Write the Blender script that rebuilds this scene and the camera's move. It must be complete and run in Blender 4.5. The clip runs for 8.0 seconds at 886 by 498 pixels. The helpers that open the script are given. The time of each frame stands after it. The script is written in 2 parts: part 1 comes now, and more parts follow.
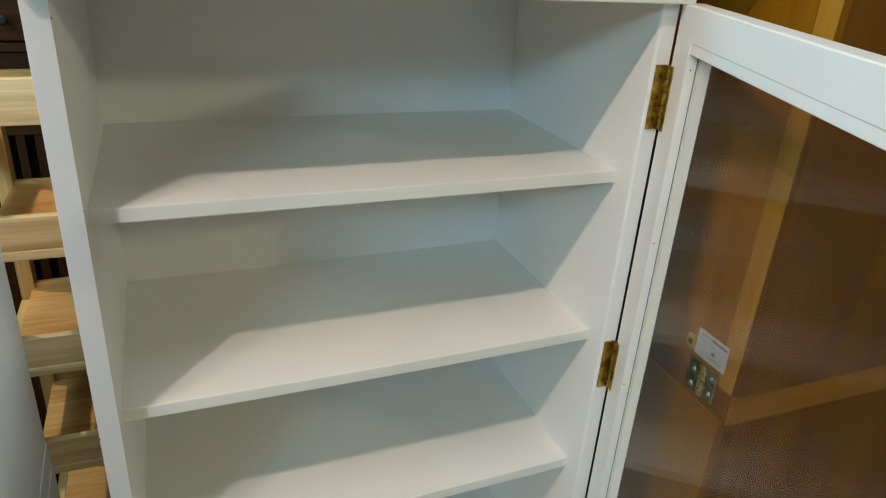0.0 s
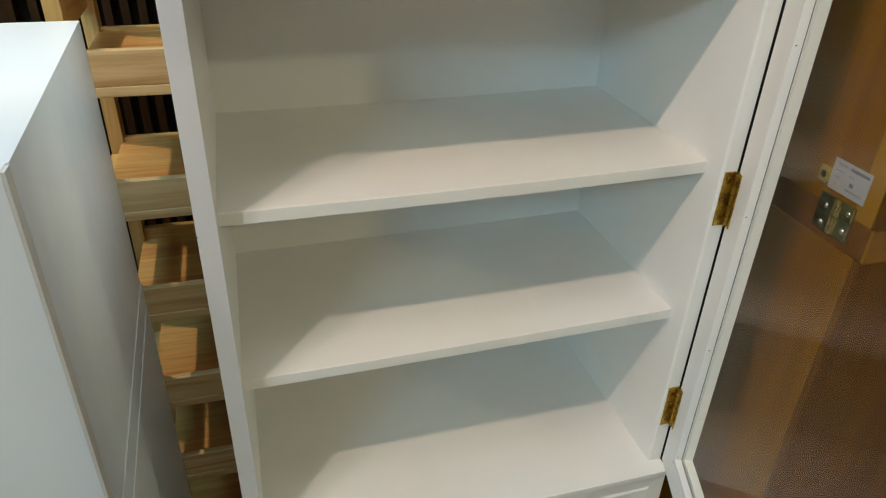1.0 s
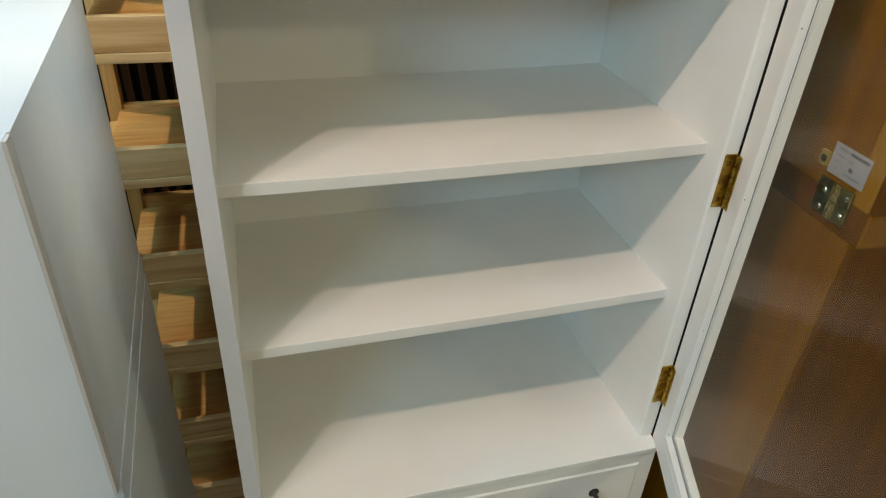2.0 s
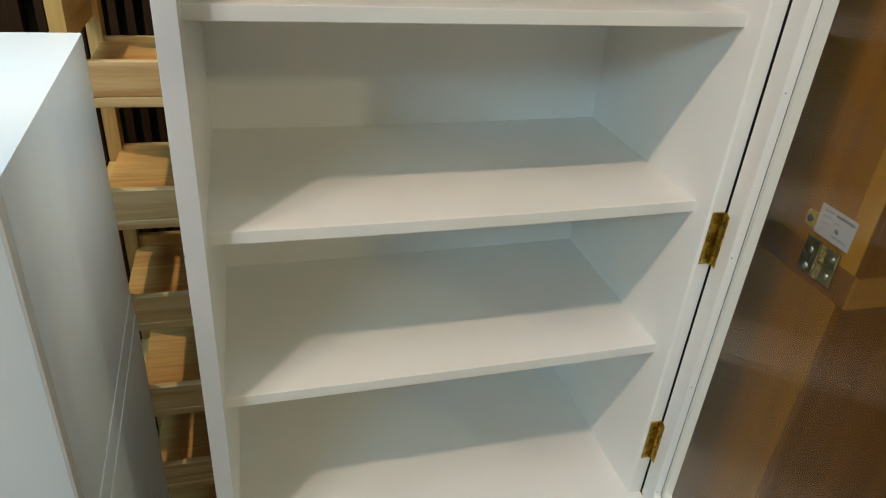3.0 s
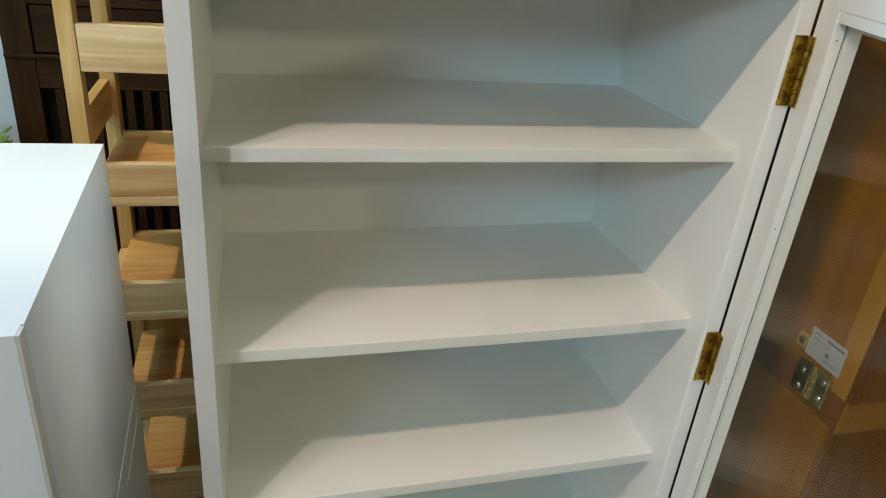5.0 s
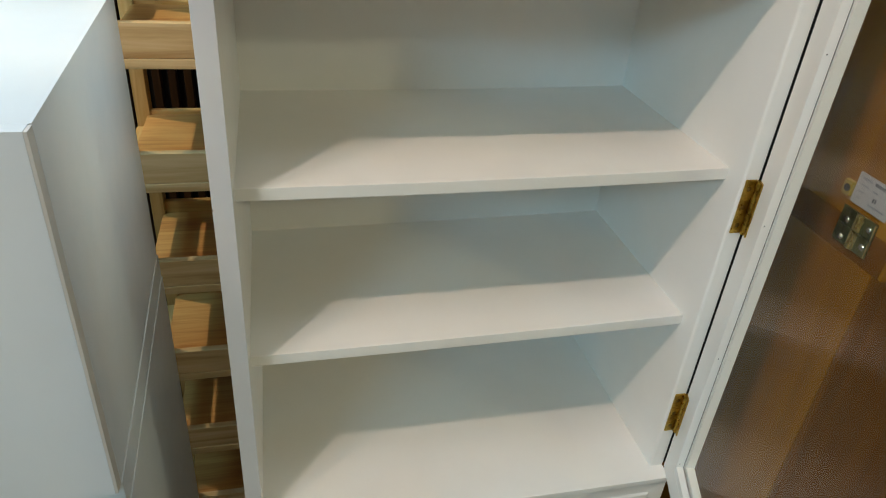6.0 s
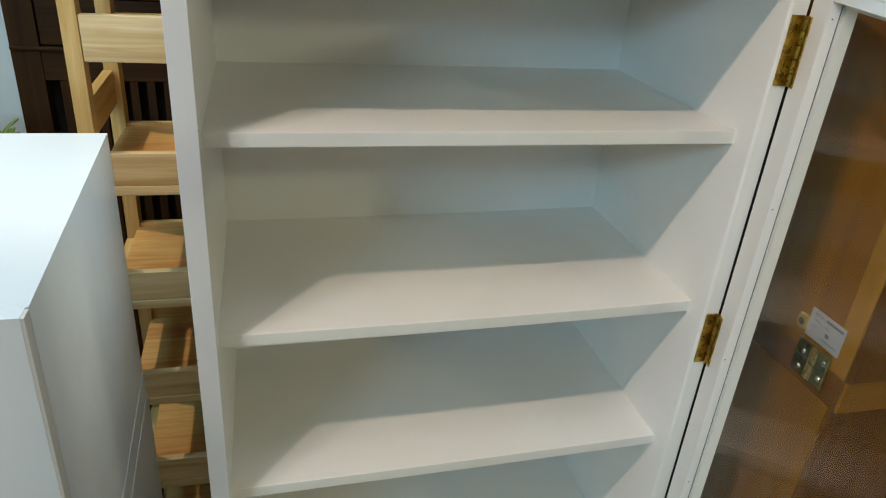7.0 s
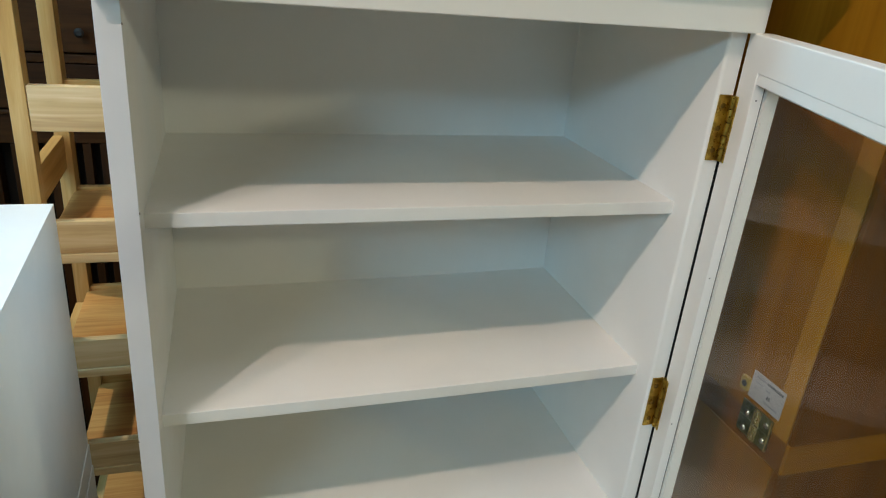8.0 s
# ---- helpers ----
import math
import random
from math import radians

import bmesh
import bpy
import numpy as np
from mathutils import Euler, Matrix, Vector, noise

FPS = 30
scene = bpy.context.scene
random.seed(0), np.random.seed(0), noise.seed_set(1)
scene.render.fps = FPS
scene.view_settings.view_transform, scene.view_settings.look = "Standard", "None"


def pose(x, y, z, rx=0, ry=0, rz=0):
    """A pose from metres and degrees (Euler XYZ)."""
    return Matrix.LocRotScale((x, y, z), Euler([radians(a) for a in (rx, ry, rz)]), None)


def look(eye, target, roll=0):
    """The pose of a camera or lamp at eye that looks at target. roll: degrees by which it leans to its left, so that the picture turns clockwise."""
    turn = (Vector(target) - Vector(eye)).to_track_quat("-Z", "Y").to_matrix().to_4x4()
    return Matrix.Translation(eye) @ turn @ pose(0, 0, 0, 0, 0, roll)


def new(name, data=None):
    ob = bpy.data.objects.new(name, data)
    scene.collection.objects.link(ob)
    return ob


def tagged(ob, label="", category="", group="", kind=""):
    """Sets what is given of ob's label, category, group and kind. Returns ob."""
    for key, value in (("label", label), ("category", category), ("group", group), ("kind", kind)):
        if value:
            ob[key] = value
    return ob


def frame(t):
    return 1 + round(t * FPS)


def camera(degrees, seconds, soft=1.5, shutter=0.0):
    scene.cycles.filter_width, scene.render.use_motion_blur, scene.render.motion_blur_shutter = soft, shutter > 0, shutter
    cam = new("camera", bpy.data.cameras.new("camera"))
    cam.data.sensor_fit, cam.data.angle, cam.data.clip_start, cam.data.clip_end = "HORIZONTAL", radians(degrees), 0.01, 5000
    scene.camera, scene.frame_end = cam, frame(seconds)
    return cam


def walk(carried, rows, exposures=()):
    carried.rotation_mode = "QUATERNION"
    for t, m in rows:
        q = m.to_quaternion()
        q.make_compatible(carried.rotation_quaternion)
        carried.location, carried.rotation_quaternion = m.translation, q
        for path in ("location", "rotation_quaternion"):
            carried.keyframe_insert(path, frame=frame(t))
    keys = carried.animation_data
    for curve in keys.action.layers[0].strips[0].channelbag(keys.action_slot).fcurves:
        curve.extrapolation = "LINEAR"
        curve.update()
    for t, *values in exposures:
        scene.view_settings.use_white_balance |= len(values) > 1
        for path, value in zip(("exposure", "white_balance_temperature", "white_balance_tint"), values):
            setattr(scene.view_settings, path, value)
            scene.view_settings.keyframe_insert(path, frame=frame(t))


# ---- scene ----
# Metres, z up. The bookcase front is the plane y = 0, its left inner face x = 0.
cam = camera(64.7, 8.0, soft=1.1)
PATH = [
    (0, (0.074, -0.621, 1.585), (0.772, 1.051, 0.738), 3.8),
    (0.5, (0.043, -0.623, 1.489), (0.617, 1.039, 0.536), 2.7),
    (1, (0.039, -0.619, 1.444), (0.536, 1.022, 0.416), 2.0),
    (1.5, (0.043, -0.616, 1.451), (0.503, 0.992, 0.355), 2.2),
    (1.7, (0.036, -0.617, 1.446), (0.515, 0.983, 0.346), 2.7),
    (2.8, (0.048, -0.619, 1.465), (0.546, 1.015, 0.424), 4.3),
    (3, (0.052, -0.618, 1.463), (0.555, 1.04, 0.463), 4.6),
    (3.5, (0.052, -0.608, 1.506), (0.559, 1.096, 0.59), 5.0),
    (4, (0.051, -0.606, 1.548), (0.569, 1.144, 0.729), 5.2),
    (4.2, (0.045, -0.605, 1.56), (0.574, 1.158, 0.778), 5.5),
    (5.3, (0.05, -0.604, 1.515), (0.538, 1.104, 0.594), 5.3),
    (5.5, (0.053, -0.614, 1.476), (0.522, 1.082, 0.525), 5.1),
    (6, (0.045, -0.624, 1.439), (0.489, 1.024, 0.395), 4.8),
    (6.5, (0.039, -0.618, 1.467), (0.511, 1.057, 0.482), 5.0),
    (7, (0.055, -0.616, 1.539), (0.538, 1.105, 0.642), 4.7),
    (7.5, (0.068, -0.617, 1.562), (0.602, 1.133, 0.753), 5.0),
    (8, (0.075, -0.615, 1.573), (0.654, 1.133, 0.793), 5.1),
]
# stops, white balance in kelvin, tint: the picture turns a little warmer and lighter while the camera looks down
TONE = [(0, 0.04, 6310, 7.5), (0.5, 0.03, 6570, 9.5), (1, 0.03, 6660, 10), (1.7, 0.04, 6680, 10), (3, 0.01, 6630, 9.5), (4, -0.01, 6450, 8),
        (5.5, 0.0, 6480, 9), (6, 0.03, 6530, 9), (7, -0.03, 6330, 8), (8, -0.01, 6230, 8)]
walk(cam, [(t, look(eye, target, roll)) for t, eye, target, roll in PATH], TONE)

# ---------------------------------------------------------------- light
world = bpy.data.worlds.new("world")
scene.world = world
world.use_nodes = True
world.node_tree.nodes["Background"].inputs[0].default_value = (0.75, 0.85, 1.0, 1)
world.node_tree.nodes["Background"].inputs[1].default_value = 0.02


def lamp(name, kind, m, energy, colour, size, **more):
    data = bpy.data.lights.new(name, kind)
    data.energy, data.color = energy, colour
    if kind == "AREA":
        data.shape, data.size, data.size_y = "RECTANGLE", size[0], size[1]
    else:
        data.shadow_soft_size = size
    if kind == "SPOT":
        data.spot_size, data.spot_blend = radians(more["cone"]), more["blend"]
    ob = new(name, data)
    ob.matrix_world = m
    return ob


# two warm ceiling spotlights side by side, up and to the left of the camera
lamp("spotlight_warm", "SPOT", look((-0.58, -0.70, 2.58), (0.42, 0.1, 0.95)), 29.2, (1.0, 0.76, 0.60), 0.018, cone=74, blend=0.9)
lamp("spotlight_warm", "SPOT", look((-0.90, -0.70, 2.58), (0.42, 0.1, 0.95)), 21.5, (1.0, 0.74, 0.58), 0.022, cone=74, blend=0.9)
# neutral ceiling spotlight on the wooden rack
lamp("spotlight_rack", "SPOT", look((-1.02, 1.00, 2.87), (-0.08, 0.58, 1.10)), 80, (1.0, 0.84, 0.62), 0.03, cone=36, blend=0.4)
# cool light panel in the ceiling over the aisle behind the white chest
lamp("ceiling_panel_cool", "AREA", look((-1.05, 0.12, 2.62), (-0.30, 0.0, 1.2)), 13, (0.30, 0.72, 1.0), (0.50, 0.50))
# ceiling lights farther back in the showroom: a cool one to the left, a neutral one to the right
lamp("ceiling_light_cool", "AREA", look((-2.80, -3.00, 2.82), (0.2, 0.2, 1.2)), 43, (0.39, 0.74, 1.0), (1.50, 0.24))
lamp("ceiling_light_neutral", "AREA", look((3.43, -3.00, 2.77), (0.2, 0.2, 1.2)), 24, (0.98, 0.97, 0.70), (0.20, 0.18))
# cool tube row in the ceiling over the aisle in front of the furniture
lamp("ceiling_light_row", "AREA", pose(-0.55, -0.50, 2.86), 9.3, (0.94, 0.93, 0.95), (1.8, 0.60))
# unseen even fill light farther back, added to lift the ambient level
lamp("fill_light_wide", "AREA", pose(-1.0, -2.6, 2.86), 13.5, (0.97, 0.91, 0.54), (3.0, 1.6))


# ---------------------------------------------------------------- materials
def nodes_of(name):
    m = bpy.data.materials.new(name)
    m.use_nodes = True
    t = m.node_tree
    return m, t, t.nodes["Principled BSDF"]


def node(t, kind, **values):
    n = t.nodes.new(kind)
    for key, value in values.items():
        if key in n.inputs:
            n.inputs[key].default_value = value
    return n


def ramp(t, source, stops):
    r = t.nodes.new("ShaderNodeValToRGB")
    r.color_ramp.elements[0].position, r.color_ramp.elements[0].color = stops[0][0], (*stops[0][1], 1)
    r.color_ramp.elements[1].position, r.color_ramp.elements[1].color = stops[-1][0], (*stops[-1][1], 1)
    for p, c in stops[1:-1]:
        r.color_ramp.elements.new(p).color = (*c, 1)
    t.links.new(source, r.inputs[0])
    return r


def place(t, scale):
    """Object coordinates, shifted by a random step for each object, then scaled."""
    co, info = t.nodes.new("ShaderNodeTexCoord"), t.nodes.new("ShaderNodeObjectInfo")
    times = t.nodes.new("ShaderNodeMath")
    times.operation, times.inputs[1].default_value = "MULTIPLY", 7.3
    t.links.new(info.outputs["Random"], times.inputs[0])
    add = t.nodes.new("ShaderNodeVectorMath")
    t.links.new(co.outputs["Object"], add.inputs[0])
    t.links.new(times.outputs[0], add.inputs[1])
    mp = t.nodes.new("ShaderNodeMapping")
    mp.inputs["Scale"].default_value = scale
    t.links.new(add.outputs[0], mp.inputs["Vector"])
    return mp.outputs[0]


def noise_at(t, vector, scale, detail=4.0, rough=0.55, distort=0.0):
    n = node(t, "ShaderNodeTexNoise", Scale=scale, Detail=detail, Roughness=rough, Distortion=distort)
    t.links.new(vector, n.inputs["Vector"])
    return n.outputs["Fac"]


def bump(t, bsdf, source, strength, distance):
    b = node(t, "ShaderNodeBump", Strength=strength, Distance=distance)
    t.links.new(source, b.inputs["Height"])
    t.links.new(b.outputs[0], bsdf.inputs["Normal"])


def paint(name, colour, rough=0.42, spread=0.05):
    """Sprayed furniture paint: faint blotches, faint brush grain."""
    m, t, b = nodes_of(name)
    v = place(t, (1, 1, 1))
    low = tuple(c * (1 - spread) for c in colour)
    r = ramp(t, noise_at(t, v, 9.0, 5.0), [(0.3, low), (0.7, colour)])
    tone = ramp(t, noise_at(t, v, 4.0, 3.0), [(0.35, (1.0, 0.98, 0.955)), (0.65, (0.97, 0.985, 1.0))])
    mix = t.nodes.new("ShaderNodeMix")
    mix.data_type, mix.blend_type = "RGBA", "MULTIPLY"
    mix.inputs["Factor"].default_value = 1.0
    t.links.new(r.outputs[0], mix.inputs[6])
    t.links.new(tone.outputs[0], mix.inputs[7])
    t.links.new(mix.outputs[2], b.inputs["Base Color"])
    rr = ramp(t, noise_at(t, v, 30.0, 4.0), [(0.3, (rough - 0.06,) * 3), (0.7, (rough + 0.08,) * 3)])
    t.links.new(rr.outputs[0], b.inputs["Roughness"])
    bump(t, b, noise_at(t, place(t, (1, 1, 1)), 260.0, 3.0), 0.12, 0.0006)
    return m


def wood(name, dark, mid, light, axis, rough=0.4, coat=0.15, fine=1.0, shine=0.5, relief=0.03):
    """Wood whose grain runs along the axis: broad figure, growth lines, fibres."""
    m, t, b = nodes_of(name)
    long = [0.06 if n == axis else 1.0 for n in range(3)]
    v = place(t, long)
    figure = noise_at(t, v, 9.0, 3.0, 0.5, 1.2)
    lines = noise_at(t, v, 55.0 * fine, 4.0, 0.6, 0.8)
    fibre = noise_at(t, place(t, [0.02 if n == axis else 1.0 for n in range(3)]), 420.0, 2.0)
    mix = t.nodes.new("ShaderNodeMath")
    mix.operation = "MULTIPLY_ADD"
    t.links.new(lines, mix.inputs[0])
    mix.inputs[1].default_value = 0.55
    half = t.nodes.new("ShaderNodeMath")
    half.operation, half.inputs[1].default_value = "MULTIPLY", 0.5
    t.links.new(figure, half.inputs[0])
    t.links.new(half.outputs[0], mix.inputs[2])
    r = ramp(t, mix.outputs[0], [(0.36, dark), (0.52, mid), (0.68, light)])
    t.links.new(r.outputs[0], b.inputs["Base Color"])
    rr = ramp(t, fibre, [(0.2, (rough - 0.03,) * 3), (0.8, (rough + 0.05,) * 3)])
    t.links.new(rr.outputs[0], b.inputs["Roughness"])
    b.inputs["Coat Weight"].default_value = coat
    b.inputs["Specular IOR Level"].default_value = shine
    b.inputs["Coat Roughness"].default_value = 0.25
    if relief:
        bump(t, b, fibre, relief, 0.0002)
    return m


def woods(name, dark, mid, light, **more):
    return [wood(name + "_" + "xyz"[n], dark, mid, light, n, **more) for n in range(3)]


def metal(name, colour, rough, stain=None):
    m, t, b = nodes_of(name)
    v = place(t, (1, 1, 1))
    r = ramp(t, noise_at(t, v, 90.0, 5.0), [(0.38, stain or tuple(c * 0.6 for c in colour)), (0.6, colour)])
    t.links.new(r.outputs[0], b.inputs["Base Color"])
    b.inputs["Metallic"].default_value = 1.0
    rr = ramp(t, noise_at(t, v, 200.0, 3.0), [(0.3, (rough - 0.08,) * 3), (0.7, (rough + 0.12,) * 3)])
    t.links.new(rr.outputs[0], b.inputs["Roughness"])
    bump(t, b, noise_at(t, v, 600.0, 2.0), 0.15, 0.0004)
    return m


def plain(name, colour, rough=0.5, speckle=0.12, scale=60.0):
    m, t, b = nodes_of(name)
    r = ramp(t, noise_at(t, place(t, (1, 1, 1)), scale, 4.0), [(0.3, tuple(c * (1 - speckle) for c in colour)), (0.7, colour)])
    t.links.new(r.outputs[0], b.inputs["Base Color"])
    b.inputs["Roughness"].default_value = rough
    return m


WHITE = paint("white_paint", (0.91, 0.89, 0.845), spread=0.04)
# white greyed down: the dimmer light on the left panel's front
FRONT_SHADE = paint("grey_white_front_shade", (0.73, 0.725, 0.74), spread=0.06)
# warm grey that holds the shade on the drawer fronts' sides
SIDE_SHADE = paint("warm_grey_side_shade", (0.66, 0.64, 0.60), spread=0.10)
COOL_WHITE = paint("cool_white_lacquer", (0.735, 0.785, 0.82), rough=0.36, spread=0.03)
GREY_WHITE = paint("grey_white_paint", (0.84, 0.81, 0.78), rough=0.5)
PINE = woods("pale_wood", (0.34, 0.180, 0.050), (0.52, 0.315, 0.098), (0.66, 0.455, 0.19))
APRON = woods("pale_apron_wood", (0.38, 0.215, 0.08), (0.60, 0.42, 0.20), (0.77, 0.60, 0.36), fine=1.1)
TRAY = woods("tray_wood", (0.38, 0.150, 0.040), (0.54, 0.265, 0.074), (0.66, 0.375, 0.125), fine=2.0)
OAK = woods("orange_oak", (0.197, 0.079, 0.0027), (0.258, 0.108, 0.0039), (0.318, 0.140, 0.0070), rough=0.5, coat=0.0, shine=0.12, relief=0)
HONEY = woods("honey_oak", (0.272, 0.120, 0.0078), (0.355, 0.164, 0.0140), (0.42, 0.208, 0.0230), rough=0.5, coat=0.0, shine=0.12, relief=0)
WALNUT = woods("brown_oak", (0.106, 0.036, 0.0009), (0.150, 0.054, 0.0015), (0.192, 0.073, 0.0027), rough=0.5, coat=0.0, shine=0.12, relief=0)
RAIL = woods("red_oak_rail", (0.119, 0.041, 0.0031), (0.170, 0.062, 0.0048), (0.214, 0.084, 0.0077), rough=0.5, coat=0.0, shine=0.12, relief=0)
ROSEWOOD = woods("red_brown_wood", (0.022, 0.0076, 0.0013), (0.044, 0.0155, 0.0026), (0.072, 0.0265, 0.0050), rough=0.55, coat=0.0, shine=0.2)
BRASS = metal("worn_brass", (0.66, 0.45, 0.09), 0.30, (0.33, 0.20, 0.035))
BRONZE = metal("dark_brass", (0.30, 0.19, 0.05), 0.35)
ZINC = metal("yellow_zinc", (0.45, 0.48, 0.25), 0.36, (0.22, 0.27, 0.14))
GOLD = metal("bright_zinc_edge", (0.86, 0.76, 0.36), 0.28, (0.6, 0.5, 0.2))
STEEL = metal("bright_screw_steel", (0.75, 0.75, 0.70), 0.25)
IRON = plain("black_iron", (0.015, 0.014, 0.013), 0.55)
CHIP = plain("chipped_board", (0.20, 0.17, 0.13), 0.8)
# black that stands for the dark in the hinge gap and between slats
BLACK = plain("gap_black", (0.006, 0.005, 0.005), 0.8)
# colour for the shade in the gap between bead and glass
GAP_SHADE = plain("grey_brown_gap_shade", (0.10, 0.085, 0.07), 0.7)
PAPER = plain("label_paper", (0.46, 0.44, 0.44), 0.6, 0.05)
INK = plain("label_ink", (0.12, 0.12, 0.13), 0.7)
FAINT = plain("label_faint_ink", (0.30, 0.30, 0.33), 0.7)
YELLOW = plain("brass_yellow", (0.40, 0.28, 0.04), 0.4)
LEAF = plain("green_leaf", (0.34, 0.50, 0.10), 0.45, 0.45, 25.0)
CLAY = plain("plant_pot_glaze", (0.5, 0.48, 0.45), 0.4)
WALL = paint("room_wall_paint", (0.62, 0.60, 0.56), 0.8)
FLOOR = woods("floor_laminate", (0.22, 0.130, 0.062), (0.31, 0.19, 0.095), (0.39, 0.25, 0.13))[1]
CEIL = paint("ceiling_paint", (0.75, 0.75, 0.74), 0.9)


def glass_material():
    """Thin clear glass: lets light straight through, faintly tinted, with a sharp mirror gloss on top."""
    m, t, b = nodes_of("clear_glass")
    t.nodes.remove(b)
    clear = node(t, "ShaderNodeBsdfTransparent", Color=(0.935, 0.935, 0.925, 1))
    gloss = node(t, "ShaderNodeBsdfGlossy", Roughness=0.0)
    edge = node(t, "ShaderNodeLayerWeight", Blend=0.5)
    power, share = t.nodes.new("ShaderNodeMath"), t.nodes.new("ShaderNodeMath")
    power.operation, power.inputs[1].default_value = "POWER", 5.0
    share.operation, share.inputs[1].default_value, share.inputs[2].default_value = "MULTIPLY_ADD", 0.50, 0.011
    t.links.new(edge.outputs["Facing"], power.inputs[0])
    t.links.new(power.outputs[0], share.inputs[0])
    t.links.new(share.outputs[0], gloss.inputs["Color"])
    both = t.nodes.new("ShaderNodeAddShader")
    t.links.new(clear.outputs[0], both.inputs[0])
    t.links.new(gloss.outputs[0], both.inputs[1])
    t.links.new(both.outputs[0], t.nodes["Material Output"].inputs["Surface"])
    return m


GLASS = glass_material()


# ---------------------------------------------------------------- mesh helpers
def block(bm, x, y, z, edge=0.0015, segments=2):
    """A box over the ranges x, y and z, with rounded edges."""
    made = bmesh.ops.create_cube(bm, size=1.0)["verts"]
    for v in made:
        v.co = Vector((x[0] + (v.co.x + 0.5) * (x[1] - x[0]), y[0] + (v.co.y + 0.5) * (y[1] - y[0]), z[0] + (v.co.z + 0.5) * (z[1] - z[0])))
    if edge:
        edges = list({e for v in made for e in v.link_edges})
        bmesh.ops.bevel(bm, geom=edges, offset=edge, segments=segments, affect="EDGES", profile=0.5)
    return bm


def rod(bm, a, b, r1, r2=None, sides=16):
    """A closed tapered rod from a to b."""
    a, b = Vector(a), Vector(b)
    m = Matrix.Translation((a + b) / 2) @ (b - a).to_track_quat("Z", "Y").to_matrix().to_4x4()
    bmesh.ops.create_cone(bm, cap_ends=True, segments=sides, radius1=r1, radius2=r1 if r2 is None else r2, depth=(b - a).length, matrix=m)
    return bm


def turned(bm, profile, m, sides=20):
    """A lathe form from (radius, height) pairs."""
    rings = []
    for r, h in profile:
        rings.append([bm.verts.new(m @ Vector((r * math.cos(2 * math.pi * k / sides), r * math.sin(2 * math.pi * k / sides), h))) for k in range(sides)])
    for a, b in zip(rings, rings[1:]):
        for k in range(sides):
            bm.faces.new((a[k], a[(k + 1) % sides], b[(k + 1) % sides], b[k]))
    bm.faces.new(rings[0][::-1])
    bm.faces.new(rings[-1])
    return bm


def prism(bm, outline, z0, z1, edge=0.0):
    """An upright prism over a plan outline."""
    low = [bm.verts.new((x, y, z0)) for x, y in outline]
    high = [bm.verts.new((x, y, z1)) for x, y in outline]
    n = len(outline)
    bm.faces.new(low[::-1])
    bm.faces.new(high)
    for k in range(n):
        bm.faces.new((low[k], low[(k + 1) % n], high[(k + 1) % n], high[k]))
    bmesh.ops.recalc_face_normals(bm, faces=bm.faces)
    if edge:
        bmesh.ops.bevel(bm, geom=list(bm.edges), offset=edge, segments=2, affect="EDGES", profile=0.5)
    return bm


def part(name, bm, material, parent=None, label="", smooth=True):
    me = bpy.data.meshes.new(name)
    bm.normal_update()
    normals = []
    if smooth:
        limit = math.cos(radians(40))
        area = {f: f.calc_area() for f in bm.faces}
        for f in bm.faces:
            for corner in f.loops:
                n = Vector((0, 0, 0))
                for g in corner.vert.link_faces:
                    if g.normal.dot(f.normal) > limit:
                        n += g.normal * area[g]
                normals.append(n.normalized() if n.length > 1e-12 else f.normal.copy())
    bm.to_mesh(me)
    bm.free()
    me.materials.append(material)
    if smooth:
        me.shade_smooth()
        me.normals_split_custom_set(normals)
    ob = new(name, me)
    if parent:
        ob.parent = parent
    return tagged(ob, label)


def piece(name, x, y, z, material, parent, label="", edge=0.0015):
    return part(name, block(bmesh.new(), x, y, z, edge), material, parent, label)


def thing(name, label, category, group="", at=(0, 0, 0)):
    ob = new(name)
    ob.location = at
    return tagged(ob, label, category, group)


def structure(name, x, y, z, material, label):
    return tagged(part(name, block(bmesh.new(), x, y, z, 0), material), label, kind="structure")


# ---------------------------------------------------------------- the room
structure("floor", (-4.2, 4.2), (-5.2, 1.75), (-0.1, 0.0), FLOOR, "brown wood-look showroom floor")
structure("ceiling", (-4.2, 4.2), (-5.2, 1.75), (2.95, 3.05), CEIL, "plain white showroom ceiling")
structure("wall_north", (-4.0, 4.0), (1.6, 1.75), (0.0, 2.95), WALL, "plain pale showroom wall")
structure("wall_south", (-4.0, 4.0), (-5.2, -5.05), (0.0, 2.95), WALL, "plain pale showroom wall")
structure("wall_west", (-4.2, -4.0), (-5.2, 1.75), (0.0, 2.95), WALL, "plain pale showroom wall")
structure("wall_east", (4.0, 4.2), (-5.2, 1.75), (0.0, 2.95), WALL, "plain pale showroom wall")

# ---------------------------------------------------------------- white bookcase
W0, W1 = 0.56, 0.58          # right panel: inner and outer face
HEAD = 1.5238                 # underside of the header
DECK = 0.640                 # top of the lower unit
DEPTH = 0.323                # inner depth
SHELVES = (1.318, 1.100, 0.884)  # undersides

case = thing("bookcase", "white painted wooden bookcase with open glass door and empty shelves", "bookcase")
# front strip of the left panel, with its shade put into the colour
piece("edge_band", (-0.020, 0.0), (0.0, 0.0016), (DECK + 0.0002, HEAD - 0.0004), FRONT_SHADE, case, "grey-white front strip of the side panel, its shade in the colour", 0.0006)
piece("side_panel", (-0.020, 0.0), (0.0017, DEPTH + 0.012), (DECK - 0.002, HEAD + 0.0795), WHITE, case)
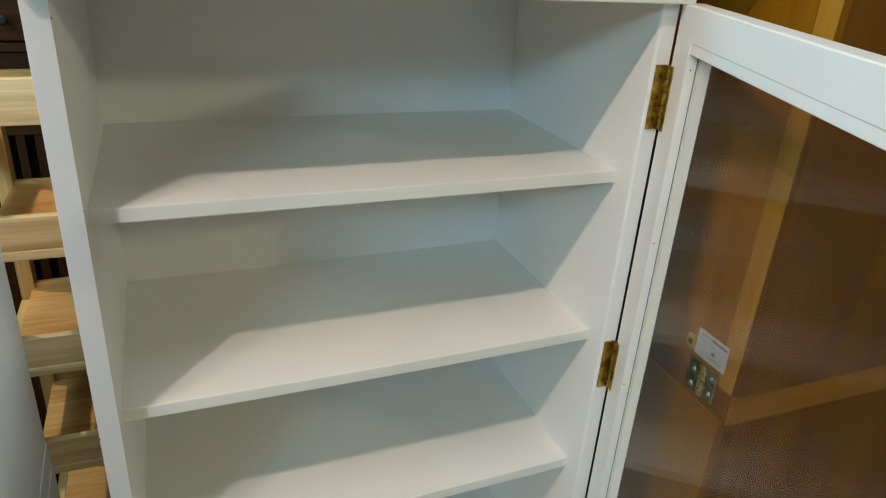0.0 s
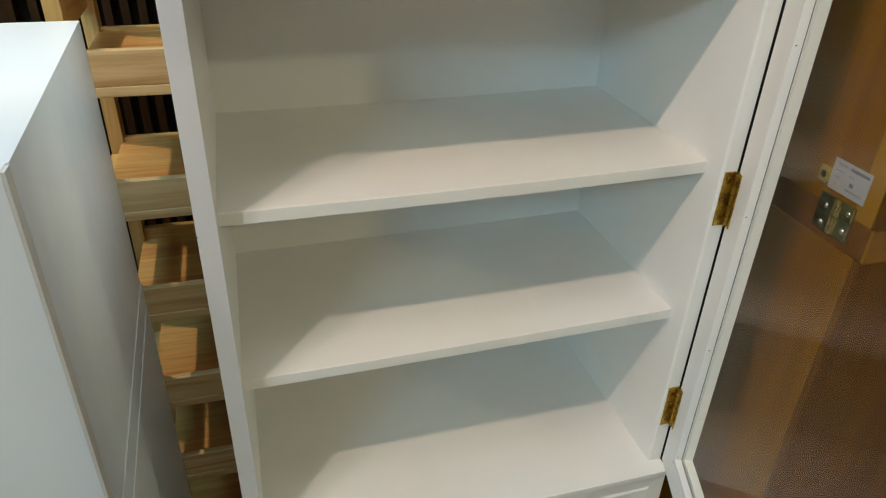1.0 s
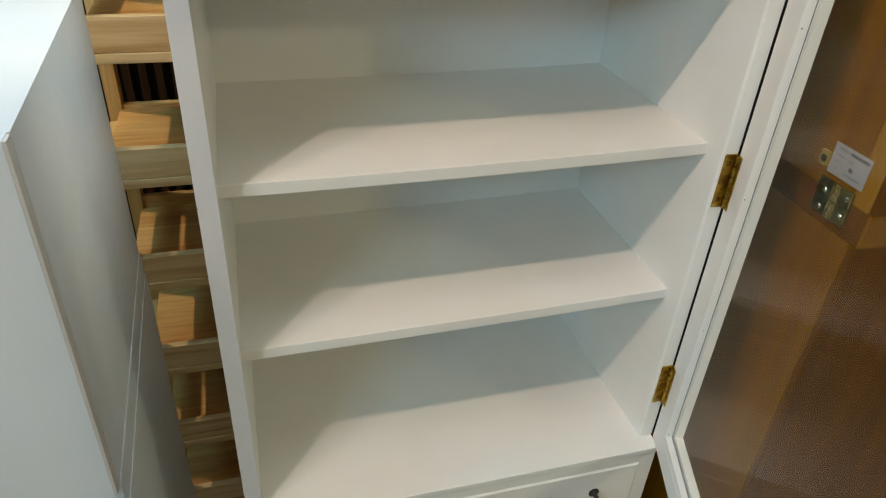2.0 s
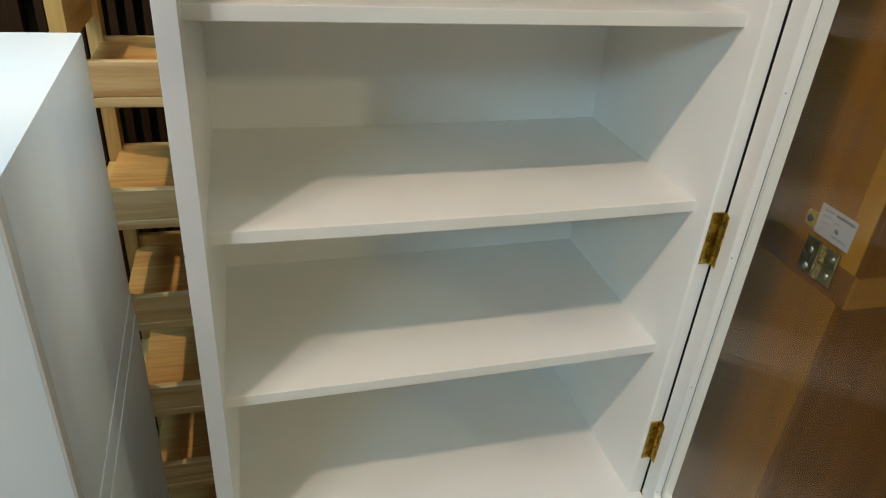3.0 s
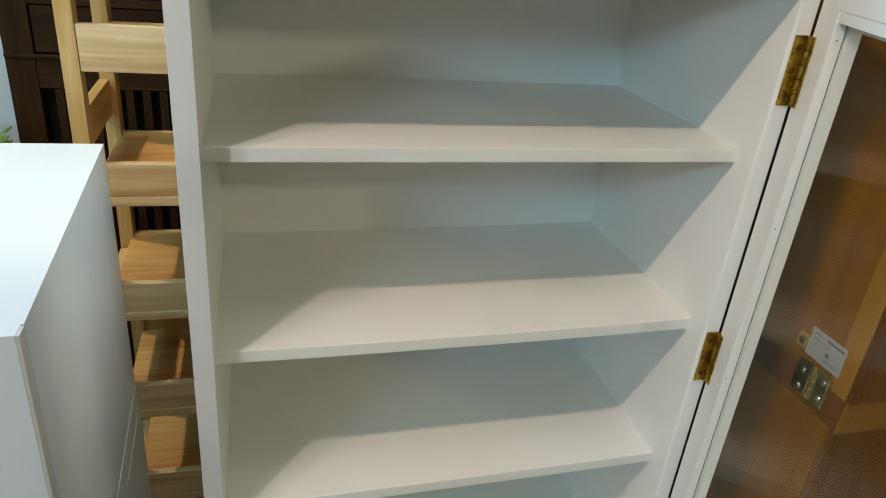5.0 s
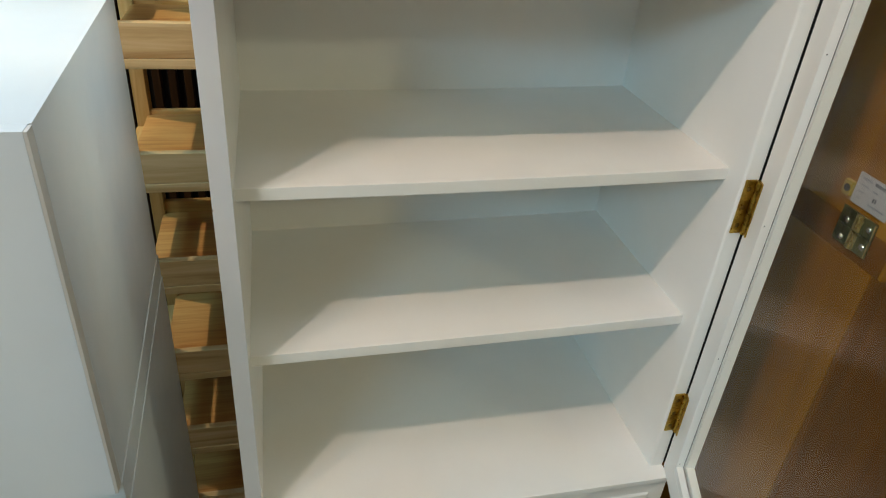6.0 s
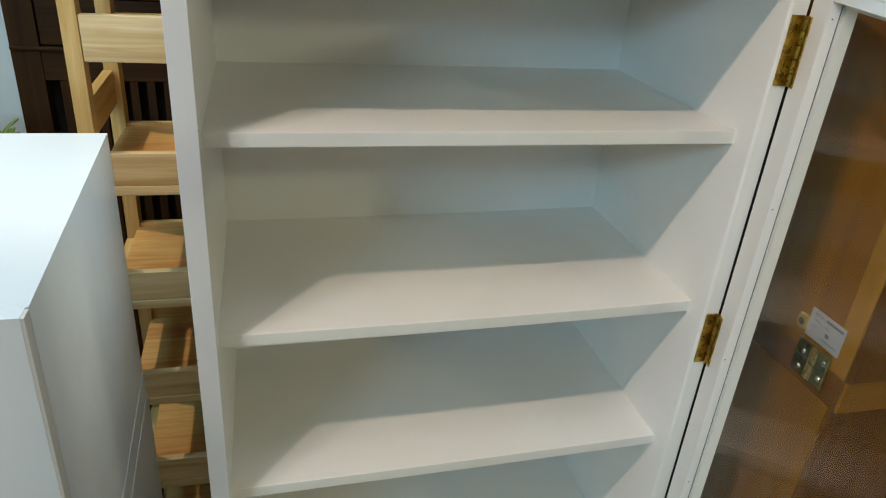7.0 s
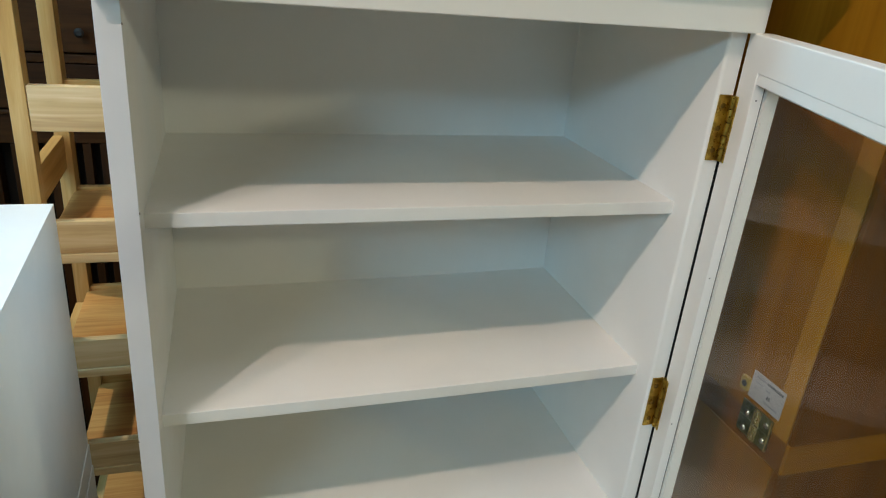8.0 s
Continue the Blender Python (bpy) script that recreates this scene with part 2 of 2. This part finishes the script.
bow = [(W0 + 0.0035 * (1 - math.cos(a)), 0.0035 * (1 - math.sin(a))) for a in (k * math.pi / 12 for k in range(7))]
part("side_panel", prism(bmesh.new(), bow + [(W1 + 0.0002, 0.0), (W1 + 0.0006, 0.0004), (W1 + 0.0006, DEPTH + 0.012), (W0, DEPTH + 0.012)], DECK - 0.002, HEAD + 0.0795), WHITE, case)
piece("back_panel", (-0.003, W0 + 0.003), (DEPTH, DEPTH + 0.010), (DECK - 0.003, HEAD + 0.0795), WHITE, case, edge=0)
# left ends lowered and boards bent to fit the camera's view
for z, left_drop, bow in zip(SHELVES, (0.001, 0.0054, 0.0085), (0.0, 0.0020, 0.0014)):
    bm = block(bmesh.new(), (-0.002, W0 + 0.002), (0.030, DEPTH + 0.002), (z, z + 0.0150), 0.0012)
    cuts = [e for e in bm.edges if abs(e.verts[0].co.x - e.verts[1].co.x) > 0.4]
    bmesh.ops.subdivide_edges(bm, edges=cuts, cuts=11, use_grid_fill=True)
    for v in bm.verts:
        u = v.co.x / W0
        v.co.z -= left_drop * (1 - u) + 4 * bow * u * (1 - u)
    part("shelf", bm, WHITE, case)
piece("header", (-0.022, 0.5875), (-0.016, -0.0004), (HEAD, HEAD + 0.0800), WHITE, case, edge=0.002)
# unseen moulding, its overhang sized to keep the warm spotlights off the header
bm = bmesh.new()
profile = [(DEPTH + 0.012, 1.6045), (-0.017, 1.6045), (-0.019, 1.608), (-0.028, 1.613), (-0.046, 1.6165), (-0.062, 1.618), (-0.064, 1.620), (-0.064, 1.634), (-0.062, 1.637), (DEPTH + 0.012, 1.637)]
ends = [[bm.verts.new((x, y, z)) for y, z in profile] for x in (-0.028, 0.592)]
for k in range(len(profile)):
    n = (k + 1) % len(profile)
    bm.faces.new((ends[0][k], ends[0][n], ends[1][n], ends[1][k]))
bm.faces.new(ends[0])
bm.faces.new(ends[1][::-1])
bmesh.ops.recalc_face_normals(bm, faces=bm.faces)
part("crown_moulding", bm, WHITE, case)
piece("inner_ceiling", (-0.002, W0 + 0.002), (0.0, DEPTH + 0.002), (HEAD + 0.024, HEAD + 0.040), WHITE, case, edge=0)
piece("deck", (-0.0205, 0.5805), (-0.0245, DEPTH + 0.014), (DECK - 0.0092, DECK), WHITE, case, edge=0.0012)
# lower unit
piece("lower_side_panel", (-0.020, 0.000), (-0.003, DEPTH + 0.012), (0.0, DECK - 0.0097), WHITE, case)
piece("lower_side_panel", (W0, W1), (-0.003, DEPTH + 0.012), (0.0, DECK - 0.0097), WHITE, case)
piece("lower_back_panel", (0.0005, W0 - 0.0005), (DEPTH, DEPTH + 0.010), (0.0, DECK - 0.0102), WHITE, case, edge=0)
piece("plinth", (0.0005, W0 - 0.0005), (-0.010, 0.008), (0.0, 0.080), WHITE, case)


def drawer(z0, z1):
    x0, x1 = -0.0195, W1 - 0.0005
    front = piece("drawer", (x0, x1), (-0.022, -0.004), (z0, z1), WHITE, case, "white drawer front with a raised field", 0.002)
    bm = bmesh.new()
    m = 0.018
    n = 0.024
    a = [(x0 + n, z0 + m), (x1 - n, z0 + m), (x1 - n, z1 - m), (x0 + n, z1 - m)]
    b = [(x0 + n + 0.004, z0 + m + 0.004), (x1 - n - 0.004, z0 + m + 0.004), (x1 - n - 0.004, z1 - m - 0.004), (x0 + n + 0.004, z1 - m - 0.004)]
    va = [bm.verts.new((x, -0.0215, z)) for x, z in a]
    vb = [bm.verts.new((x, -0.0242, z)) for x, z in b]
    for k in range(4):
        bm.faces.new((va[k], va[(k + 1) % 4], vb[(k + 1) % 4], vb[k]))
    bm.faces.new(vb)
    bm.faces.new(va[::-1])
    bmesh.ops.recalc_face_normals(bm, faces=bm.faces)
    part("raised_field", bm, WHITE, front, smooth=False)
    zc = (z0 + z1) / 2 + 0.020
    # black drop handle: two rosettes with posts and a curved bail
    for cx in (0.412, 0.486):
        bm = bmesh.new()
        turned(bm, [(0.0085, 0), (0.0085, 0.0015), (0.006, 0.003), (0.0035, 0.006), (0.0035, 0.014), (0.0055, 0.016), (0.0055, 0.021), (0.003, 0.0235)], pose(cx, -0.0242, zc, 90), 16)
        part("handle_post", bm, IRON, front, "black iron handle post")
    bm = bmesh.new()
    points = [(0.412 + 0.074 * k / 10, -0.0445, zc - 0.022 * math.sin(math.pi * k / 10)) for k in range(11)]
    for a, b in zip(points, points[1:]):
        rod(bm, a, b, 0.0026, sides=10)
    part("handle_bail", bm, IRON, front, "black iron drop handle")


drawer(0.455, DECK - 0.0108)
drawer(0.272, 0.450)
drawer(0.086, 0.267)

# small chips in the paint along the front edges
for x, y, z, r in ((0.0002, 0.0002, 1.501, 0.0008), (0.0001, 0.0008, 1.343, 0.0009), (-0.0198, 0.0004, 1.102, 0.0011)):
    bm = bmesh.new()
    bmesh.ops.create_icosphere(bm, subdivisions=2, radius=r, matrix=pose(x, y, z) @ Matrix.Diagonal((0.7, 0.7, 1.5, 1)))
    part("paint_chip", bm, CHIP, case, "small grey chip in the paint")

# glass door, hinged on the right panel, swung open
SWING = 71.0
DOOR_Z = (0.6405, 1.5245)
pivot = pose(0.5812, -0.0024, 0, 0, 0, 0)
swing = pivot @ Matrix.Rotation(radians(180 + SWING), 4, "Z")


def door_local(bm):
    """Local x runs from the hinge to the free edge, local y to the door's outer side."""
    bmesh.ops.transform(bm, matrix=swing, verts=bm.verts)
    return bm


def mitred(outer, inner, y):
    """A frame member between an outer and an inner line of (x, z), its long edges rounded."""
    bm = bmesh.new()
    ring = [bm.verts.new((x, d, z)) for d in y for x, z in (outer[0], outer[1], inner[1], inner[0])]
    for k in range(4):
        bm.faces.new((ring[k], ring[(k + 1) % 4], ring[4 + (k + 1) % 4], ring[4 + k]))
    bm.faces.new(ring[:4][::-1])
    bm.faces.new(ring[4:])
    bmesh.ops.recalc_face_normals(bm, faces=bm.faces)
    long = [bm.edges.get((ring[a], ring[b])) for a, b in ((0, 1), (4, 5), (2, 3), (6, 7))]
    bmesh.ops.bevel(bm, geom=long, offset=0.0018, segments=3, affect="EDGES", profile=0.5)
    return door_local(bm)


DW, STILE, T = 0.572, 0.0425, 0.0245
z0, z1 = DOOR_Z
top_rail, low_rail = 0.0355, 0.0365
gx0, gx1, gz0, gz1 = STILE, DW - STILE, z0 + low_rail, z1 - top_rail
LIP = 0.0050
ox0, ox1, oz0, oz1 = gx0 + LIP, gx1 - LIP, gz0 + 0.0145, gz1 - 0.0145
door = part("door", mitred([(0, z0), (0, z1)], [(gx0, gz0), (gx0, gz1)], (0, T)), WHITE, case, "hinge stile of the white glass door standing open")
part("free_stile", mitred([(DW, z0), (DW, z1)], [(gx1, gz0), (gx1, gz1)], (0, T)), WHITE, door)
part("top_rail", mitred([(0, z1), (DW, z1)], [(gx0, gz1), (gx1, gz1)], (0, T)), WHITE, door)
part("bottom_rail", mitred([(0, z0), (DW, z0)], [(gx0, gz0), (gx1, gz0)], (0, T)), WHITE, door)
BEAD = 0.0095
for x in ((gx0 - 0.0015, gx0 + 0.0008), (gx1 - 0.0008, gx1 + 0.0015)):
    part("glazing_bead", door_local(block(bmesh.new(), x, (0.0004, 0.0103), (gz0 + BEAD + 0.0002, gz1 - BEAD - 0.0002), 0.0004)), WHITE, door)
    # thin strip that puts the shade of the upright joint into colour
    part("glazing_gasket", door_local(block(bmesh.new(), (x[0] + 0.0002, x[1] + 0.0004) if x[0] < 0.3 else (x[0] - 0.0004, x[1] - 0.0002), (0.01035, 0.0108), (gz0 + BEAD, gz1 - BEAD), 0)), GAP_SHADE, door)
for z in ((gz0 - 0.0022, gz0 + BEAD), (gz1 - BEAD, gz1 + 0.0022)):
    part("glazing_bead", door_local(block(bmesh.new(), (gx0 + 0.0003, gx1 - 0.0003), (0.0006, 0.0100), z, 0.0005)), WHITE, door)
    # the same shade strip for the level joint
    part("glazing_gasket", door_local(block(bmesh.new(), (gx0 + 0.001, gx1 - 0.001), (0.01005, 0.0108), (z[0] + 0.0030, z[1] - 0.0030), 0)), GAP_SHADE, door)
for x, z in (((gx0 - 0.001, ox0), (gz0, gz1)), ((ox1, gx1 + 0.001), (gz0, gz1)), ((ox0 - 0.0005, ox1 + 0.0005), (gz0 - 0.001, oz0)), ((ox0 - 0.0005, ox1 + 0.0005), (oz1, gz1 + 0.001))):
    part("outer_lip", door_local(block(bmesh.new(), x, (0.0126, T - 0.0004), z, 0.0007)), WHITE, door)
pane = part("glass_pane", door_local(block(bmesh.new(), (gx0 + 0.002, gx1 - 0.002), (0.0110, 0.0125), (gz0 + 0.002, gz1 - 0.002), 0)), GLASS, door, "clear glass pane", smooth=False)
for n in range(5):
    bm = bmesh.new()
    d = 0.0040 + 0.001 * math.sin(n * 2.1)
    rod(bm, (gx0 + 0.0002, d, 0.692 + n * 0.193), (gx0 + 0.0010, d, 0.692 + n * 0.193), 0.0008, sides=8)
    part("nail_head", door_local(bm), IRON, door)


# added strip: the dark of the hinge gap put into its colour
piece("door_seal", (0.5808, 0.5925), (0.0012, 0.0100), (DECK + 0.002, 1.3925), BLACK, case, "black strip that darkens the gap beside the door", edge=0.001)


def hinge(z):
    """Brass butt hinge: one leaf on the panel front, one on the door, a barrel of five knuckles."""
    h = 0.070
    bm = block(bmesh.new(), (0.5640, 0.5785), (-0.0016, 0.0006), (z, z + h), 0.0004, 1)
    leaf = part("hinge", bm, BRASS, case, "worn brass butt hinge")
    bm = block(bmesh.new(), (0.001, 0.0120), (-0.0014, 0.0006), (z, z + h), 0.0004, 1)
    part("door_leaf", door_local(bm), BRASS, leaf)
    for k in range(5):
        bm = bmesh.new()
        rod(bm, (0.5798, -0.0044, z + h * k / 5 + 0.0004), (0.5798, -0.0044, z + h * (k + 1) / 5 - 0.0005), 0.0040, sides=14)
        part("knuckle", bm, BRASS, leaf)
    for k in (0.16, 0.5, 0.84):
        bm = bmesh.new()
        turned(bm, [(0.0030, 0), (0.0030, 0.0005), (0.0012, 0.0009)], pose(0.5700, -0.0014, z + h * k, 90), 12)
        part("screw", bm, BRONZE, leaf, "dark brass screw")


for z in (1.391, 1.044, 0.714):
    hinge(z)

# ---------------------------------------------------------------- white chest
chest = thing("chest_of_drawers", "white lacquered tall chest with plain flat sides", "chest", at=(0, 0, 0))
FX, BX, FY, BY, CT = -0.1293, -0.1450, -0.0890, 0.351, 1.2290


def side_x(y):
    return FX + (BX - FX) * (y - FY) / (BY - FY)


def chest_box(name, grow, z, edge=0.0012):
    outline = [(-0.74, FY - grow), (side_x(FY) + grow, FY - grow), (side_x(BY) + grow, BY), (-0.74, BY)]
    return part(name, prism(bmesh.new(), outline, z[0], z[1], edge), COOL_WHITE, chest)


chest_box("upper_body", 0.0, (0.8412, CT), 0.0006)
chest_box("waist_rail", 0.0016, (0.8008, 0.8408), 0.0010)
chest_box("lower_body", 0.0030, (0.0, 0.8004), 0.0010)
for z in ((0.8416, CT), (0.4080, 0.7950), (0.0600, 0.4050)):
    front = piece("drawer_front", (-0.7385, side_x(FY) - 0.0024), (FY - 0.0160, FY + 0.0010), (z[0], z[1] - 0.0003), COOL_WHITE, chest, edge=0.0005)
    # strip over the front's side, shade put into its grey
    piece("edge_band", (side_x(FY) - 0.0030, side_x(FY) + 0.0004), (FY - 0.0156, FY - 0.0018), (z[0] + 0.0006, z[1] - 0.0008), SIDE_SHADE, front, "grey side strip of the drawer front, its shade in the colour", edge=0.0004)

# ---------------------------------------------------------------- pale wooden rack behind
rack = thing("shelf_rack", "pale natural wood rack with six tray shelves", "shelf rack")
RX0, RX1, RY0, RY1 = -0.206, 0.40, 0.452, 0.687
for x in ((RX0, RX0 + 0.023), (RX1 - 0.023, RX1)):
    piece("post", x, (RY0, RY0 + 0.030), (0.0, 1.62), PINE[2], rack, edge=0.002)
    piece("post", (x[0] + 0.005, x[1] + 0.006), (RY1 - 0.026, RY1 + 0.010), (0.0, 1.62), PINE[2], rack, edge=0.002)
levels = ((1.362, 0, 1.330), (1.164, 1.140, 1.1455), (0.962, 0.946, 0.952), (0.762, 0.741, 0.765), (0.561, 0.544, 0.552), (0.360, 0.342, 0.346), (0.156, 0.138, 0.142))
for n, (top, board, rail) in enumerate(levels):
    a, b = RX0 + 0.0235, RX1 - 0.0235
    low = 0.0 if n == 0 else 0.0125
    piece("front_apron", (a, b), (RY0 + 0.001, RY0 + 0.016), (top - 0.064 + low, top), APRON[0], rack, edge=0.002)
    if n:
        piece("apron_lip", (a, b), (RY0 - 0.002, RY0 + 0.016), (top - 0.0665, top - 0.0518), APRON[0], rack, edge=0.0015)
    piece("back_rail", (a, b), (RY1 - 0.018, RY1 - 0.004), (rail - 0.037, rail), PINE[0], rack, edge=0.002)
    if n % 2 == 0:
        for x in ((RX0 + 0.004, RX0 + 0.020), (RX1 - 0.020, RX1 - 0.004)):
            piece("side_rail", x, (RY0 + 0.0305, RY1 - 0.0285), (top - 0.180, top - 0.122) if n == 0 else (top - 0.105, top - 0.035), PINE[1], rack, edge=0.002)
    if n:
        piece("tray_board", (a + 0.0005, b - 0.0005), (RY0 + 0.0165, RY1 - 0.0185), (board - 0.014, board), TRAY[0], rack)

# ---------------------------------------------------------------- dark cabinet at the back
dark = thing("slatted_cabinet", "dark red-brown wooden cabinet with drawers above vertical slats", "cabinet")
DY = 0.90
piece("body", (-0.409, 0.75), (DY + 0.045, 1.35), (0.0, 1.70), ROSEWOOD[2], dark)
# black sheet that puts the darkness between the slats into colour
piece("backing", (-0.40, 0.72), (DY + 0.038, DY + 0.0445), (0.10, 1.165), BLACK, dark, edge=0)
piece("stile", (-0.409, -0.3570), (DY, DY + 0.044), (0.0, 1.70), ROSEWOOD[2], dark)
piece("stile", (0.70, 0.75), (DY, DY + 0.044), (0.0, 1.70), ROSEWOOD[2], dark)
piece("rail", (-0.3565, 0.6995), (DY + 0.001, DY + 0.043), (1.160, 1.225), ROSEWOOD[0], dark)
piece("rail_moulding", (-0.409, 0.75), (DY - 0.005, DY - 0.0005), (1.2185, 1.2262), ROSEWOOD[0], dark, edge=0.002)
piece("rail", (-0.3565, 0.6995), (DY + 0.001, DY + 0.043), (0.05, 0.12), ROSEWOOD[0], dark)
piece("rail", (-0.3565, 0.6995), (DY + 0.001, DY + 0.043), (1.318, 1.334), ROSEWOOD[0], dark)
for k in range(32):
    x = -0.3370 + k * 0.032
    piece("slat", (x + 0.0050, x + 0.0205), (DY + 0.003, DY + 0.036), (0.121, 1.159), ROSEWOOD[2], dark, edge=0.001)
for zz in ((1.228, 1.316), (1.337, 1.440), (1.446, 1.560)):
    for xx in ((-0.355, -0.012), (-0.006, 0.350), (0.356, 0.698)):
        d = piece("drawer", xx, (DY + 0.004, DY + 0.040), zz, ROSEWOOD[0], dark, edge=0.003)
        bm = bmesh.new()
        turned(bm, [(0.005, 0), (0.004, 0.008), (0.008, 0.013), (0.009, 0.018), (0.005, 0.022)], pose((xx[0] + xx[1]) / 2, DY + 0.0042, (zz[0] + zz[1]) / 2 - 0.012, 90), 16)
        part("knob", bm, IRON, d, "small dark round knob")

# ---------------------------------------------------------------- pale cabinet beside it, and a plant
pale = thing("tall_cabinet", "pale grey painted tall cabinet with plain side", "cabinet")
piece("body", (-1.00, -0.411), (0.92, 1.40), (0.0, 1.75), GREY_WHITE, pale, edge=0.003)
piece("top_board", (-1.01, -0.4105), (0.91, 1.40), (1.7505, 1.775), GREY_WHITE, pale, edge=0.003)

plant = thing("potted_plant", "green leafy potted plant behind the white chest", "plant")
PX, PY = -0.492, 0.765
stool = thing("plant_stand", "plain pale wooden stand under the plant", "stand")
piece("stand_top", (PX - 0.11, PX + 0.11), (PY - 0.11, PY + 0.11), (0.84, 0.865), PINE[0], stool, edge=0.003)
for sx in (-1, 1):
    for sy in (-1, 1):
        piece("leg", (PX + sx * 0.085 - 0.013, PX + sx * 0.085 + 0.013), (PY + sy * 0.085 - 0.013, PY + sy * 0.085 + 0.013), (0.0, 0.8395), PINE[2], stool, edge=0.002)
part("pot", turned(bmesh.new(), [(0.055, 0), (0.075, 0.10), (0.082, 0.145), (0.078, 0.15), (0.070, 0.135)], pose(PX, PY, 0.8655), 28), CLAY, plant)
rng = random.Random(5)
for k in range(34):
    turn, lift, long = rng.uniform(0, 2 * math.pi), rng.uniform(0.5, 1.35), rng.uniform(0.08, 0.15)
    bm = bmesh.new()
    rows = []
    out = Vector((math.cos(turn), math.sin(turn), 0))
    side = Vector((-math.sin(turn), math.cos(turn), 0))
    for i in range(7):
        s = i / 6
        p = Vector((PX, PY, 0.99)) + out * (0.02 + long * s * math.cos(lift)) + Vector((0, 0, long * (s * math.sin(lift) + 0.35 * s * (1 - s)) * 1.1))
        w = 0.034 * math.sin(math.pi * (0.08 + 0.92 * s)) ** 0.8 + 0.0008
        rows.append([bm.verts.new(p + side * w * u + Vector((0, 0, 0.004 * abs(u)))) for u in (-1, 0, 1)])
    for a, b in zip(rows, rows[1:]):
        for u in range(2):
            bm.faces.new((a[u], a[u + 1], b[u + 1], b[u]))
    bmesh.ops.solidify(bm, geom=list(bm.faces), thickness=0.0008)
    part("leaf", bm, LEAF, plant)

# ---------------------------------------------------------------- oak cabinet beside the bookcase
oak = thing("wardrobe", "orange oak two-part wardrobe with brown fronts", "wardrobe")
OX, OY = 0.678, -0.114
piece("upper_side", (OX, OX + 0.020), (OY + 0.0305, 0.45), (1.0845, 1.95), OAK[2], oak, edge=0.0002)
piece("upper_edge", (OX, OX + 0.022), (OY + 0.0040, OY + 0.0303), (1.0845, 1.95), HONEY[2], oak, "lighter oak edge strip", 0.0004)
piece("upper_front", (OX + 0.0008, 1.55), (OY - 0.0040, OY + 0.0037), (1.0850, 1.95), WALNUT[2], oak, "brown wooden front")
rail = piece("middle_rail", (OX + 0.001, 1.55), (OY + 0.0032, 0.45), (1.042, 1.0840), RAIL[0], oak, "darker red-brown dividing rail", edge=0.001)
# front split off in a lighter wood: the light on it is in the colour
piece("rail_front", (OX + 0.001, 1.55), (OY - 0.002, OY + 0.0030), (1.042, 1.0840), OAK[0], rail, "front of the rail in lighter oak, its light put into the colour", edge=0.0012)
piece("lower_side", (OX, OX + 0.020), (OY + 0.0105, 0.45), (0.0, 1.0415), OAK[2], oak)
piece("lower_front", (OX + 0.0008, 1.55), (OY + 0.001, OY + 0.0100), (0.06, 1.0410), WALNUT[2], oak, "brown wooden front")
piece("back", (OX + 0.0205, 1.55), (0.42, 0.45), (0.0, 1.0415), WALNUT[2], oak)
piece("upper_back", (OX + 0.0205, 1.55), (0.42, 0.45), (1.0850, 1.95), WALNUT[2], oak)
piece("top_board", (OX - 0.004, 1.555), (OY - 0.004, 0.455), (1.9505, 1.975), OAK[0], oak, edge=0.003)

# zinc joining plates on its side
for zz in ((1.0765, 1.0970), (1.0535, 1.0758)):
    pl = piece("joining_plate", (OX - 0.0022, OX - 0.0002), (-0.087, -0.035), zz, ZINC, oak, "yellow zinc-plated joining plate", 0.0006)
    for yy in (-0.079, -0.0465):
        bm = bmesh.new()
        turned(bm, [(0.0038, 0), (0.0038, 0.0008), (0.0028, 0.0020), (0.0010, 0.0026)], pose(OX - 0.0021, yy, (zz[0] + zz[1]) / 2 - (0.004 if yy > -0.05 else 0), 0, -90), 14)
        part("screw", bm, STEEL, pl)
    for ya, rr in ((-0.0665, 0.0017), (-0.0625, 0.0027), (-0.0580, 0.0017)):
        bm = bmesh.new()
        rod(bm, (OX - 0.0022, ya, zz[0] + 0.0004), (OX - 0.0022, ya, zz[1] - 0.0004), rr, sides=14)
        part("plate_rib", bm, GOLD, pl, "bright yellow folded rib")
    bm = block(bmesh.new(), (OX - 0.0030, OX - 0.0023), (-0.0868, -0.0848), (zz[0] + 0.0006, zz[1] - 0.0006), 0.0003, 1)
    part("plate_edge", bm, GOLD, pl)
catch = piece("catch", (OX - 0.006, OX - 0.0002), (-0.0385, -0.0255), (1.108, 1.126), YELLOW, oak, "small yellow metal catch", 0.0015)
part("catch_hole", rod(bmesh.new(), (OX - 0.0063, -0.0325, 1.117), (OX - 0.0055, -0.0325, 1.117), 0.0045, sides=14), IRON, catch)

tag = thing("price_label", "small white printed price label stuck on the oak side", "label")
LX = OX - 0.0006
part("paper", block(bmesh.new(), (LX - 0.0004, LX), (-0.092, -0.038), (1.103, 1.140), 0), PAPER, tag, smooth=False)
lines = [(-0.044, -0.058, 1.1345, 0.0030, 1), (-0.062, -0.089, 1.1345, 0.0036, 0), (-0.044, -0.056, 1.1270, 0.0018, 1), (-0.062, -0.070, 1.1260, 0.0020, 1),
         (-0.044, -0.052, 1.1190, 0.0016, 1), (-0.066, -0.072, 1.1175, 0.0050, 0), (-0.062, -0.086, 1.1100, 0.0026, 1), (-0.044, -0.050, 1.1110, 0.0016, 1)]
for ya, yb, zc, hh, faint in lines:
    count = max(2, int(abs(ya - yb) / 0.0028))
    for k in range(count):
        w = (yb - ya) / count
        piece("printed_bar", (LX - 0.0006, LX - 0.00045), (ya + w * (k + 0.85), ya + w * (k + 0.1)), (zc - hh / 2, zc + hh / 2), FAINT if faint else INK, tag, edge=0)
